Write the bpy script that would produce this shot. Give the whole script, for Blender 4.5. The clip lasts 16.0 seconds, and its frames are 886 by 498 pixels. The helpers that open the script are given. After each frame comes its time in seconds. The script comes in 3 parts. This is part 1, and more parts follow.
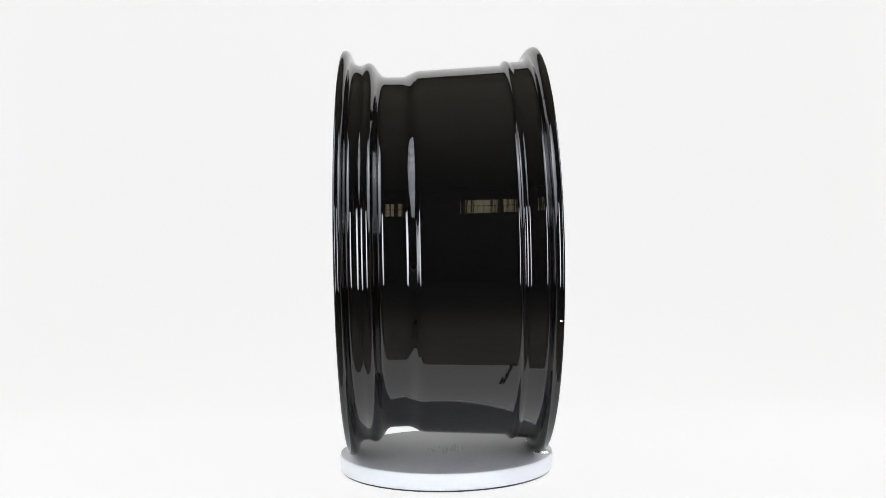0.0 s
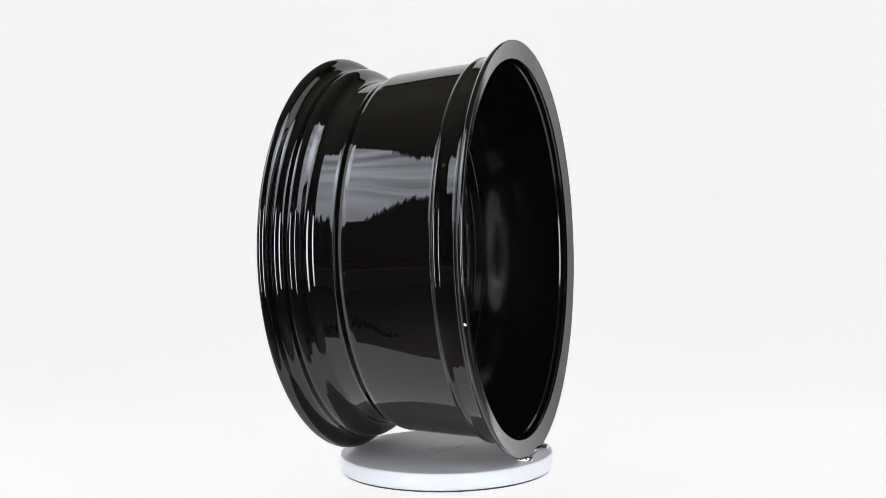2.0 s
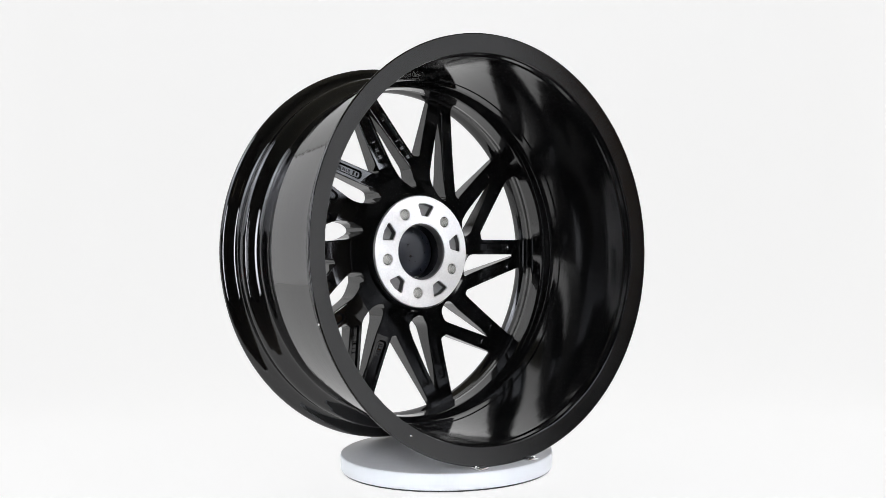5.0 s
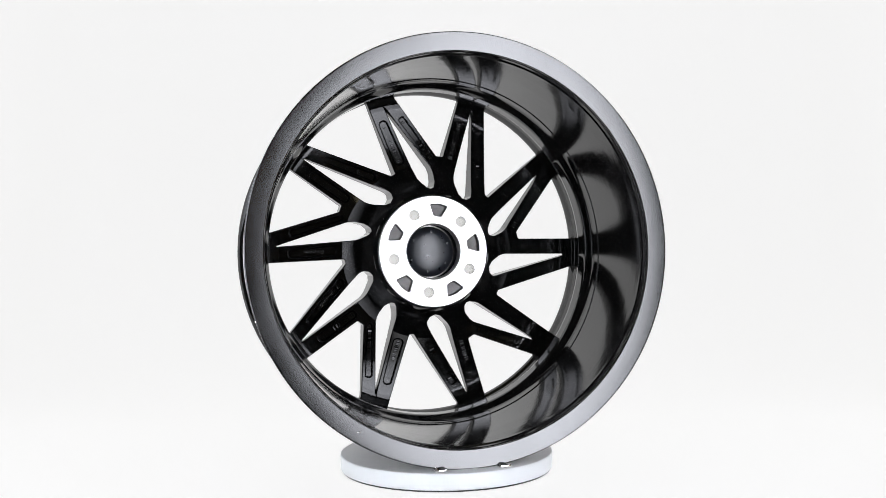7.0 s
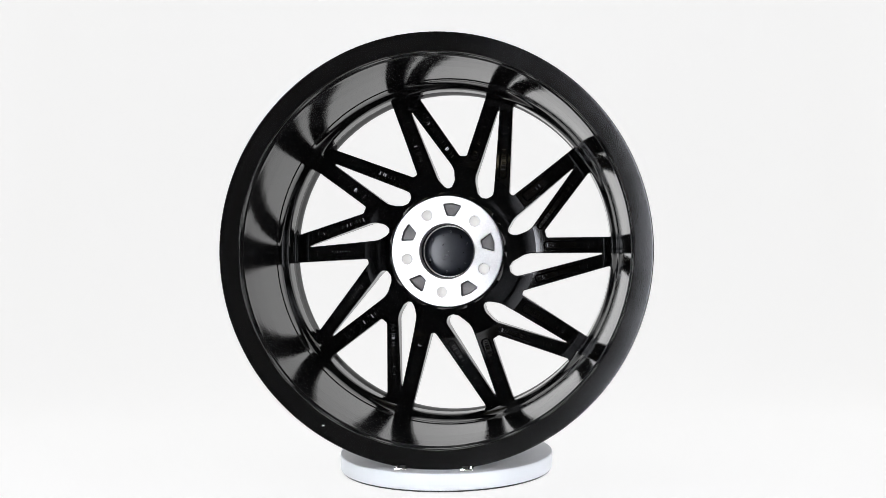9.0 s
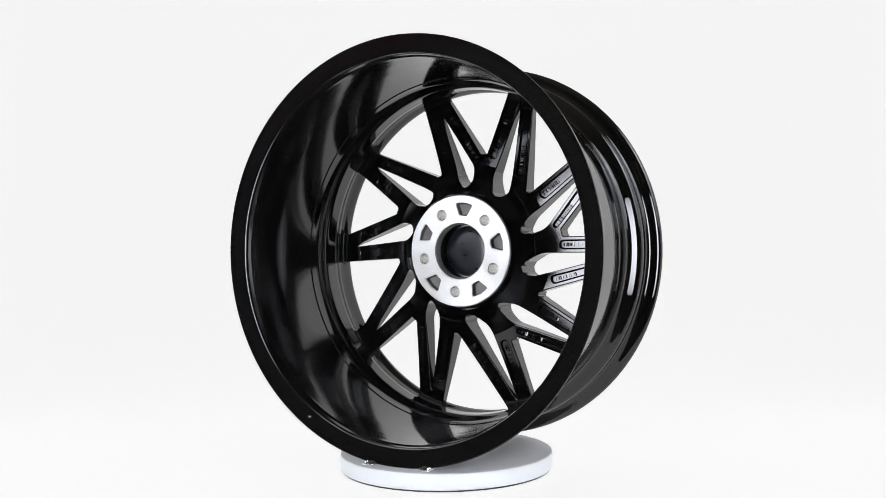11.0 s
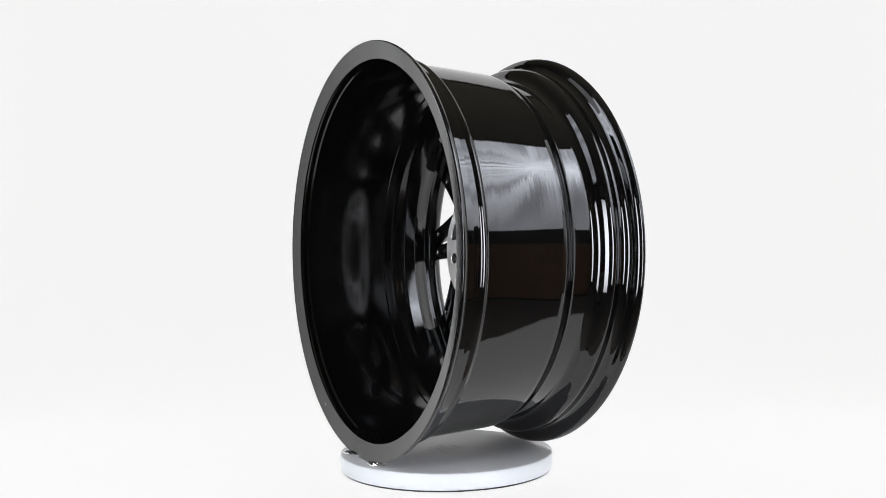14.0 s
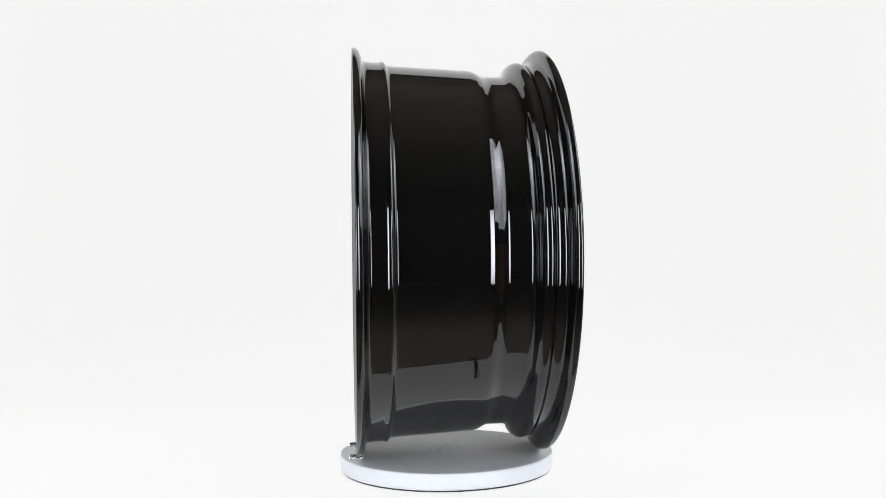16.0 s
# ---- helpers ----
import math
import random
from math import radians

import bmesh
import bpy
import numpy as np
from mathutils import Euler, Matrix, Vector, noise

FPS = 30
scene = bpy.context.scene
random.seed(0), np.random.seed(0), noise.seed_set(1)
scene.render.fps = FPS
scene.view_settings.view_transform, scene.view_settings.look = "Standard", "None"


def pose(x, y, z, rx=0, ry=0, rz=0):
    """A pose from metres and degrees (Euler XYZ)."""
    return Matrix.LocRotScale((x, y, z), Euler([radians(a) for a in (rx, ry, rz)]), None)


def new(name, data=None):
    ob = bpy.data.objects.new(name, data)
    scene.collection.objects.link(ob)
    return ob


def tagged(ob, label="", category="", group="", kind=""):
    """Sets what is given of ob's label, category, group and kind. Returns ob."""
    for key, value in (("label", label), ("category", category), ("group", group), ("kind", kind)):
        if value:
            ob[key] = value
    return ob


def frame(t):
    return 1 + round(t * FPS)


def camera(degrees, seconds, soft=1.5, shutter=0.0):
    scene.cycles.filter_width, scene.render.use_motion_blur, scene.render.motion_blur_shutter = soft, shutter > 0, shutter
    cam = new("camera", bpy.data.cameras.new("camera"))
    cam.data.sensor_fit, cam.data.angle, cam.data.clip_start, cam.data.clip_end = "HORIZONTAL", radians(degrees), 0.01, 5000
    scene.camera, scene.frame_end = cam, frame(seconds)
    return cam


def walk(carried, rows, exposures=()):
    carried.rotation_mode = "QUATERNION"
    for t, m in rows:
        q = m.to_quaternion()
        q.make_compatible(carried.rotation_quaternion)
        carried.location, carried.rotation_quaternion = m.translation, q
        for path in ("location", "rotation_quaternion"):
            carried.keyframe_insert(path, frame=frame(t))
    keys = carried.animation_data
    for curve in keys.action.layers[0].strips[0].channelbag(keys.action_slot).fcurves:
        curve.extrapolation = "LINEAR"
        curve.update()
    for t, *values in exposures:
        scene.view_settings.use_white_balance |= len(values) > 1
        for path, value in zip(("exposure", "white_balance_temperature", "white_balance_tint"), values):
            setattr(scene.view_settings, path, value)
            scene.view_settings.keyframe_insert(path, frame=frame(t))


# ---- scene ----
# the camera stands still on a tripod in front of the turntable
TT = 0.0226                                  # height of the turntable's top over the table
EYE = (0.0, -1.2561, 0.2625 + TT)
cam = camera(51.675, 16.0, soft=0.7)
STAND = Matrix.Translation(EYE) @ Euler((0, 0, radians(0.0084))).to_matrix().to_4x4() \
    @ Matrix.Rotation(radians(0.5472), 4, "X") @ Matrix.Rotation(radians(0.91), 4, "Y") \
    @ Matrix.Rotation(radians(90), 4, "X")
walk(cam, [(0.0, STAND), (16.0, STAND)], exposures=[(0.0, -0.85), (16.0, -0.85)])

# ---- light ----
SOFTBOX_POWER = 38.0
TENT_POWER = 0.92
SIDE_POWER = 6.4
SHEET_GLOW = 1.505

world = bpy.data.worlds.new("world")
world.use_nodes = True
world.node_tree.nodes["Background"].inputs["Color"].default_value = (1.0, 0.95, 0.9, 1)
world.node_tree.nodes["Background"].inputs["Strength"].default_value = 0.02
scene.world = world


# ---- materials ----
def material(name, colour, rough=0.5, metal=0.0, **more):
    m = bpy.data.materials.new(name)
    m.use_nodes = True
    b = m.node_tree.nodes["Principled BSDF"]
    b.inputs["Base Color"].default_value = (*colour, 1)
    b.inputs["Roughness"].default_value = rough
    b.inputs["Metallic"].default_value = metal
    for key, value in more.items():
        b.inputs[key.replace("_", " ")].default_value = value
    return m


def textured(m, scale, amount, bump=0.0, rough=0.0, stretch=(1, 1, 1), fine=6.0, distance=0.001):
    """Adds uneven colour, roughness and relief at two scales, in object space."""
    nt, b = m.node_tree, m.node_tree.nodes["Principled BSDF"]
    co = nt.nodes.new("ShaderNodeTexCoord")
    mp = nt.nodes.new("ShaderNodeMapping")
    mp.inputs["Scale"].default_value = stretch
    nt.links.new(co.outputs["Object"], mp.inputs["Vector"])
    big, small = nt.nodes.new("ShaderNodeTexNoise"), nt.nodes.new("ShaderNodeTexNoise")
    for n, s in ((big, scale), (small, scale * fine)):
        n.inputs["Scale"].default_value, n.inputs["Detail"].default_value = s, 4
        nt.links.new(mp.outputs["Vector"], n.inputs["Vector"])
    mix = nt.nodes.new("ShaderNodeMath")
    mix.operation = "ADD"
    nt.links.new(big.outputs["Fac"], mix.inputs[0])
    nt.links.new(small.outputs["Fac"], mix.inputs[1])
    base = b.inputs["Base Color"].default_value[:3]
    ramp = nt.nodes.new("ShaderNodeMapRange")
    ramp.inputs["From Min"].default_value, ramp.inputs["From Max"].default_value = 0.6, 1.4
    ramp.inputs["To Min"].default_value, ramp.inputs["To Max"].default_value = 1 - amount, 1 + amount
    nt.links.new(mix.outputs[0], ramp.inputs["Value"])
    scaled = nt.nodes.new("ShaderNodeVectorMath")
    scaled.operation = "SCALE"
    scaled.inputs[0].default_value = base
    nt.links.new(ramp.outputs["Result"], scaled.inputs["Scale"])
    nt.links.new(scaled.outputs["Vector"], b.inputs["Base Color"])
    if rough:
        r = nt.nodes.new("ShaderNodeMapRange")
        r0 = b.inputs["Roughness"].default_value
        r.inputs["From Min"].default_value, r.inputs["From Max"].default_value = 0.6, 1.4
        r.inputs["To Min"].default_value, r.inputs["To Max"].default_value = max(0, r0 - rough), r0 + rough
        nt.links.new(mix.outputs[0], r.inputs["Value"])
        nt.links.new(r.outputs["Result"], b.inputs["Roughness"])
    if bump:
        bp = nt.nodes.new("ShaderNodeBump")
        bp.inputs["Strength"].default_value, bp.inputs["Distance"].default_value = bump, distance
        nt.links.new(small.outputs["Fac"], bp.inputs["Height"])
        nt.links.new(bp.outputs["Normal"], b.inputs["Normal"])
    return m


GLOSS = textured(material("gloss_black_paint", (0.0029, 0.0029, 0.0030), 0.035, IOR=1.58), 14, 0.15, 0.05, 0.015, fine=20, distance=0.0002)
def lathe_marks(m, strength, distance):
    """Very fine turned rings round the axle, over the relief that the paint has."""
    nt, b = m.node_tree, m.node_tree.nodes["Principled BSDF"]
    co, mp = nt.nodes.new("ShaderNodeTexCoord"), nt.nodes.new("ShaderNodeMapping")
    mp.inputs["Scale"].default_value = (4, 190, 4)
    n = nt.nodes.new("ShaderNodeTexNoise")
    n.inputs["Scale"].default_value, n.inputs["Detail"].default_value = 1.0, 3
    bp = nt.nodes.new("ShaderNodeBump")
    bp.inputs["Strength"].default_value, bp.inputs["Distance"].default_value = strength, distance
    nt.links.new(co.outputs["Object"], mp.inputs["Vector"])
    nt.links.new(mp.outputs["Vector"], n.inputs["Vector"])
    nt.links.new(n.outputs["Fac"], bp.inputs["Height"])
    old = b.inputs["Normal"].links[0].from_socket
    nt.links.new(old, bp.inputs["Normal"])
    nt.links.new(bp.outputs["Normal"], b.inputs["Normal"])
    return m


lathe_marks(GLOSS, 0.20, 0.0003)
INSIDE = textured(material("inner_black_paint", (0.0029, 0.0029, 0.0030), 0.10, IOR=1.58), 14, 0.15, 0.05, 0.03, fine=20, distance=0.0002)
lathe_marks(INSIDE, 0.14, 0.0003)
FACE = textured(material("satin_black_paint", (0.0036, 0.0036, 0.0036), 0.125, IOR=1.49), 20, 0.15, 0.08, 0.04, fine=30, distance=0.0003)
CAST = textured(material("cast_black_paint", (0.0029, 0.0029, 0.0030), 0.065, IOR=1.58), 60, 0.2, 0.035, 0.03, fine=9, distance=0.0005)
MARKS = textured(material("worn_cast_paint", (0.0036, 0.0036, 0.0037), 0.075, IOR=1.58), 60, 0.2, 0.04, 0.03, fine=9, distance=0.0005)
PAD = textured(material("machined_aluminium", (0.90, 0.895, 0.88), 0.44, 1.0), 28, 0.10, 0.06, 0.08, fine=14, distance=0.0003)
def turned(m, amount):
    """The sheen of a face turned on a lathe: stretched across the rings round the axle."""
    nt, b = m.node_tree, m.node_tree.nodes["Principled BSDF"]
    tan = nt.nodes.new("ShaderNodeTangent")
    tan.direction_type, tan.axis = "RADIAL", "Y"
    nt.links.new(tan.outputs["Tangent"], b.inputs["Tangent"])
    b.inputs["Anisotropic"].default_value = amount
    return m


turned(PAD, 0.5)


def rings(m, scale, strength):
    """Fine tool marks in circles round the axle."""
    nt, b = m.node_tree, m.node_tree.nodes["Principled BSDF"]
    co, w, bp = nt.nodes.new("ShaderNodeTexCoord"), nt.nodes.new("ShaderNodeTexWave"), nt.nodes.new("ShaderNodeBump")
    w.wave_type, w.rings_direction = "RINGS", "Y"
    w.inputs["Scale"].default_value, w.inputs["Distortion"].default_value, w.inputs["Detail"].default_value = scale, 1.5, 2
    bp.inputs["Strength"].default_value, bp.inputs["Distance"].default_value = strength, 0.0002
    nt.links.new(co.outputs["Object"], w.inputs["Vector"])
    nt.links.new(w.outputs["Fac"], bp.inputs["Height"])
    nt.links.new(b.inputs["Normal"].links[0].from_socket, bp.inputs["Normal"])
    nt.links.new(bp.outputs["Normal"], b.inputs["Normal"])
    return m


rings(PAD, 160, 0.05)
POCKET = textured(material("rough_aluminium", (0.20, 0.195, 0.19), 0.6, 0.4), 90, 0.2, 0.3, 0.1)
POCKET_WALL = textured(material("dark_cast_aluminium", (0.10, 0.098, 0.095), 0.5, 0.3), 90, 0.2, 0.2, 0.1)
STEEL = textured(material("bright_steel", (0.75, 0.75, 0.74), 0.22, 1.0), 120, 0.1, 0.1, 0.08)
CAP = textured(material("dark_plastic", (0.010, 0.012, 0.017), 0.30), 40, 0.2, 0.03, 0.04, distance=0.0002)
RUBBER = material("black_rubber", (0.012, 0.012, 0.012), 0.5)
WHITE_SIDE = textured(material("white_lacquer", (0.60, 0.62, 0.635), 0.35), 20, 0.02, 0.03, 0.05)
PLATE = textured(material("satin_grey_plate", (0.45, 0.45, 0.45), 0.42), 9, 0.10, 0.06, 0.10, fine=12)
SMUDGE = textured(material("dull_grey_scuff", (0.37, 0.365, 0.355), 0.5), 30, 0.2)
SHEET = textured(material("glowing_white_sheet", (0.09, 0.09, 0.09), 0.6, Specular_IOR_Level=0.15), 2.5, 0.015, 0.03, 0.08)
# an added glow over a low base colour keeps the white sheet evenly bright
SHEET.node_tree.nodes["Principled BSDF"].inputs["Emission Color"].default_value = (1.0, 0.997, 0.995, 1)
SHEET.node_tree.nodes["Principled BSDF"].inputs["Emission Strength"].default_value = SHEET_GLOW
DARK = textured(material("dark_wall_paint", (0.115, 0.097, 0.07), 0.8), 2.0, 0.2)
FLOOR = textured(material("brown_floor_boards", (0.31, 0.27, 0.215), 0.6), 2.0, 0.2)
DARK_CEILING = textured(material("dim_ceiling_paint", (0.24, 0.22, 0.165), 0.85), 2.0, 0.15)
WOOD = textured(material("brown_wood_veneer", (0.42, 0.20, 0.075), 0.45), 5, 0.25, 0.05, 0.1, stretch=(1, 3, 0.4))
GREY_FRONT = textured(material("grey_laminate", (0.36, 0.34, 0.31), 0.5), 3, 0.12, 0.03, 0.1)
PALE_TOP = textured(material("pale_laminate", (0.70, 0.69, 0.67), 0.4), 3, 0.06)
RED = textured(material("stripe_red", (0.42, 0.03, 0.025), 0.6), 6, 0.1)
CASE = textured(material("black_fabric", (0.02, 0.02, 0.02), 0.8), 40, 0.2, 0.2)


def glowing(name, colour, power):
    m = material(name, (0.8, 0.8, 0.8), 0.7)
    b = m.node_tree.nodes["Principled BSDF"]
    b.inputs["Emission Color"].default_value = (*colour, 1)
    b.inputs["Emission Strength"].default_value = power
    return m


WARM = glowing("warm_lamp_shade", (1.0, 0.86, 0.50), 2.6)
DIFFUSER = glowing("lit_softbox_cloth", (0.90, 0.92, 1.0), SOFTBOX_POWER)


def bright_middle(m, power):
    """Softbox cloth: brightest before the bulb, dimmer towards its four edges."""
    nt, b = m.node_tree, m.node_tree.nodes["Principled BSDF"]

    def maths(kind, one, two):
        n = nt.nodes.new("ShaderNodeMath")
        n.operation = kind
        for k, v in enumerate((one, two)):
            if isinstance(v, float):
                n.inputs[k].default_value = v
            else:
                nt.links.new(v, n.inputs[k])
        return n.outputs[0]

    co, split = nt.nodes.new("ShaderNodeTexCoord"), nt.nodes.new("ShaderNodeSeparateXYZ")
    nt.links.new(co.outputs["Generated"], split.inputs[0])
    humps = [maths("MULTIPLY", maths("MULTIPLY", split.outputs[k], maths("SUBTRACT", 1.0, split.outputs[k])), 4.0) for k in (0, 2)]
    both = maths("MULTIPLY", maths("POWER", humps[0], 1.1), maths("POWER", humps[1], 0.6))
    nt.links.new(maths("ADD", maths("MULTIPLY", both, 0.80 * power), 0.20 * power), b.inputs["Emission Strength"])


bright_middle(DIFFUSER, SOFTBOX_POWER)
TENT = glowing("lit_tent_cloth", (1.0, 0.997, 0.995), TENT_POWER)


def fan_glow(m, power):
    """Cloth gathered in folds round a bulb: brightest before the bulb, streaked along the folds."""
    nt, b = m.node_tree, m.node_tree.nodes["Principled BSDF"]

    def maths(kind, *given):
        n = nt.nodes.new("ShaderNodeMath")
        n.operation = kind
        for k, v in enumerate(given):
            if isinstance(v, float):
                n.inputs[k].default_value = v
            else:
                nt.links.new(v, n.inputs[k])
        return n.outputs[0]

    co, split = nt.nodes.new("ShaderNodeTexCoord"), nt.nodes.new("ShaderNodeSeparateXYZ")
    nt.links.new(co.outputs["Object"], split.inputs[0])
    away = maths("SQRT", maths("ADD", maths("MULTIPLY", split.outputs["Y"], split.outputs["Y"]), maths("MULTIPLY", split.outputs["Z"], split.outputs["Z"])))
    angle = maths("ARCTAN2", split.outputs["Z"], split.outputs["Y"])
    folds = nt.nodes.new("ShaderNodeTexNoise")
    folds.noise_dimensions = "2D"
    folds.inputs["Scale"].default_value, folds.inputs["Detail"].default_value = 1.0, 2
    place = nt.nodes.new("ShaderNodeCombineXYZ")
    nt.links.new(maths("MULTIPLY", angle, 5.5), place.inputs["X"])
    nt.links.new(maths("MULTIPLY", away, 1.2), place.inputs["Y"])
    nt.links.new(place.outputs[0], folds.inputs["Vector"])
    streak = maths("ADD", maths("MULTIPLY", maths("SUBTRACT", folds.outputs["Fac"], 0.5), 2.6), 1.0)
    bulb = maths("MULTIPLY", maths("POWER", 2.718, maths("MULTIPLY", away, -7.0)), 2.6)
    light = maths("MULTIPLY", maths("ADD", bulb, 0.62), maths("MAXIMUM", streak, 0.3))
    nt.links.new(maths("MULTIPLY", light, power), b.inputs["Emission Strength"])
    return m


SIDE_CLOTH = fan_glow(glowing("gathered_lit_cloth", (0.86, 0.90, 1.0), SIDE_POWER), SIDE_POWER)


# ---- mesh helpers ----
def part(name, bm, mat, parent=None, label="", smooth=None):
    """Links a bmesh as one mesh object, under a thing or part if one is given. smooth: the angle up to which edges are rounded."""
    bmesh.ops.recalc_face_normals(bm, faces=bm.faces)
    if smooth is not None:
        for f in bm.faces:
            f.smooth = True
        for e in bm.edges:
            if len(e.link_faces) == 2 and e.calc_face_angle(0) > radians(smooth):
                e.smooth = False
    me = bpy.data.meshes.new(name)
    bm.to_mesh(me)
    bm.free()
    me.materials.append(mat)
    ob = new(name, me)
    if parent is not None:
        ob.parent = parent
    return tagged(ob, label)


def box(bm, x0, x1, y0, y1, z0, z1, bevel=0.0, m=None):
    geo = bmesh.ops.create_cube(bm, size=1, matrix=Matrix.Translation(((x0 + x1) / 2, (y0 + y1) / 2, (z0 + z1) / 2))
                                @ Matrix.Diagonal((x1 - x0, y1 - y0, z1 - z0, 1)))
    if bevel:
        edges = list({e for v in geo["verts"] for e in v.link_edges})
        vs = bmesh.ops.bevel(bm, geom=edges, offset=bevel, segments=2, affect="EDGES", profile=0.5)["verts"]
    else:
        vs = geo["verts"]
    if m is not None:
        bmesh.ops.transform(bm, matrix=m, verts=list({v for v in vs}))
    return bm


def lathe(profile, steps=288, closed=True, upright=False):
    """A body turned round the wheel's axle (u towards the inner side of the wheel, r from the axle), or round z."""
    bm = bmesh.new()
    rings = []
    for i in range(steps):
        a = 2 * math.pi * i / steps
        c, s = math.cos(a), math.sin(a)
        rings.append([bm.verts.new((r * c, r * s, u) if upright else (r * c, -u, r * s)) for u, r in profile])
    n = len(profile)
    for i in range(steps):
        p, q = rings[i], rings[(i + 1) % steps]
        for k in range(n if closed else n - 1):
            l = (k + 1) % n
            bm.faces.new((p[k], p[l], q[l], q[k]))
    return bm


def rounded(corners, arc=7):
    """A closed outline from (x, y, radius) corners, each turned into an arc."""
    out, n = [], len(corners)
    for i in range(n):
        p = Vector(corners[i][:2])
        rad = corners[i][2]
        a = (Vector(corners[i - 1][:2]) - p)
        b = (Vector(corners[(i + 1) % n][:2]) - p)
        la, lb = a.length, b.length
        a.normalize(), b.normalize()
        half = math.acos(max(-1, min(1, a.dot(b)))) / 2
        if rad <= 0 or half > 1.54 or half < 0.02:
            out.append(p)
            continue
        cut = min(rad / math.tan(half), 0.48 * la, 0.48 * lb)
        rad = cut * math.tan(half)
        centre = p + (a + b).normalized() * (rad / math.sin(half))
        s, e = p + a * cut - centre, p + b * cut - centre
        turn = math.atan2(s.x * e.y - s.y * e.x, s.dot(e))
        for k in range(arc + 1):
            t = turn * k / arc
            out.append(centre + Vector((s.x * math.cos(t) - s.y * math.sin(t), s.x * math.sin(t) + s.y * math.cos(t))))
    return out


def polar(r, degrees_, rad=0.0):
    a = radians(degrees_)
    return (r * math.cos(a) / 1000, r * math.sin(a) / 1000, rad / 1000)


def divided(points, step=0.008):
    """Puts further points on long stretches of an outline."""
    out = []
    for i, p in enumerate(points):
        q = points[(i + 1) % len(points)]
        k = max(1, int((q - p).length / step))
        out += [p.lerp(q, j / k) for j in range(k)]
    return out


def inset(points, amount):
    """The outline moved inwards by amount(point)."""
    area = sum(p.x * q.y - p.y * q.x for p, q in zip(points, points[1:] + points[:1]))
    sign, out = (1 if area > 0 else -1), []
    for i, p in enumerate(points):
        a, b = (p - points[i - 1]).normalized(), (points[(i + 1) % len(points)] - p).normalized()
        t = (a + b).normalized()
        out.append(p + Vector((-t.y, t.x)) * sign * amount(p))
    return out


def filled(bm, loops):
    """Faces between closed loops of verts (the first the outline, the others holes)."""
    edges = []
    for loop in loops:
        for i, v in enumerate(loop):
            w = loop[(i + 1) % len(loop)]
            edges.append(bm.edges.get((v, w)) or bm.edges.new((v, w)))
    return bmesh.ops.triangle_fill(bm, use_beauty=True, edges=edges)


def band(bm, a, b):
    for i in range(len(a)):
        j = (i + 1) % len(a)
        bm.faces.new((a[i], a[j], b[j], b[i]))


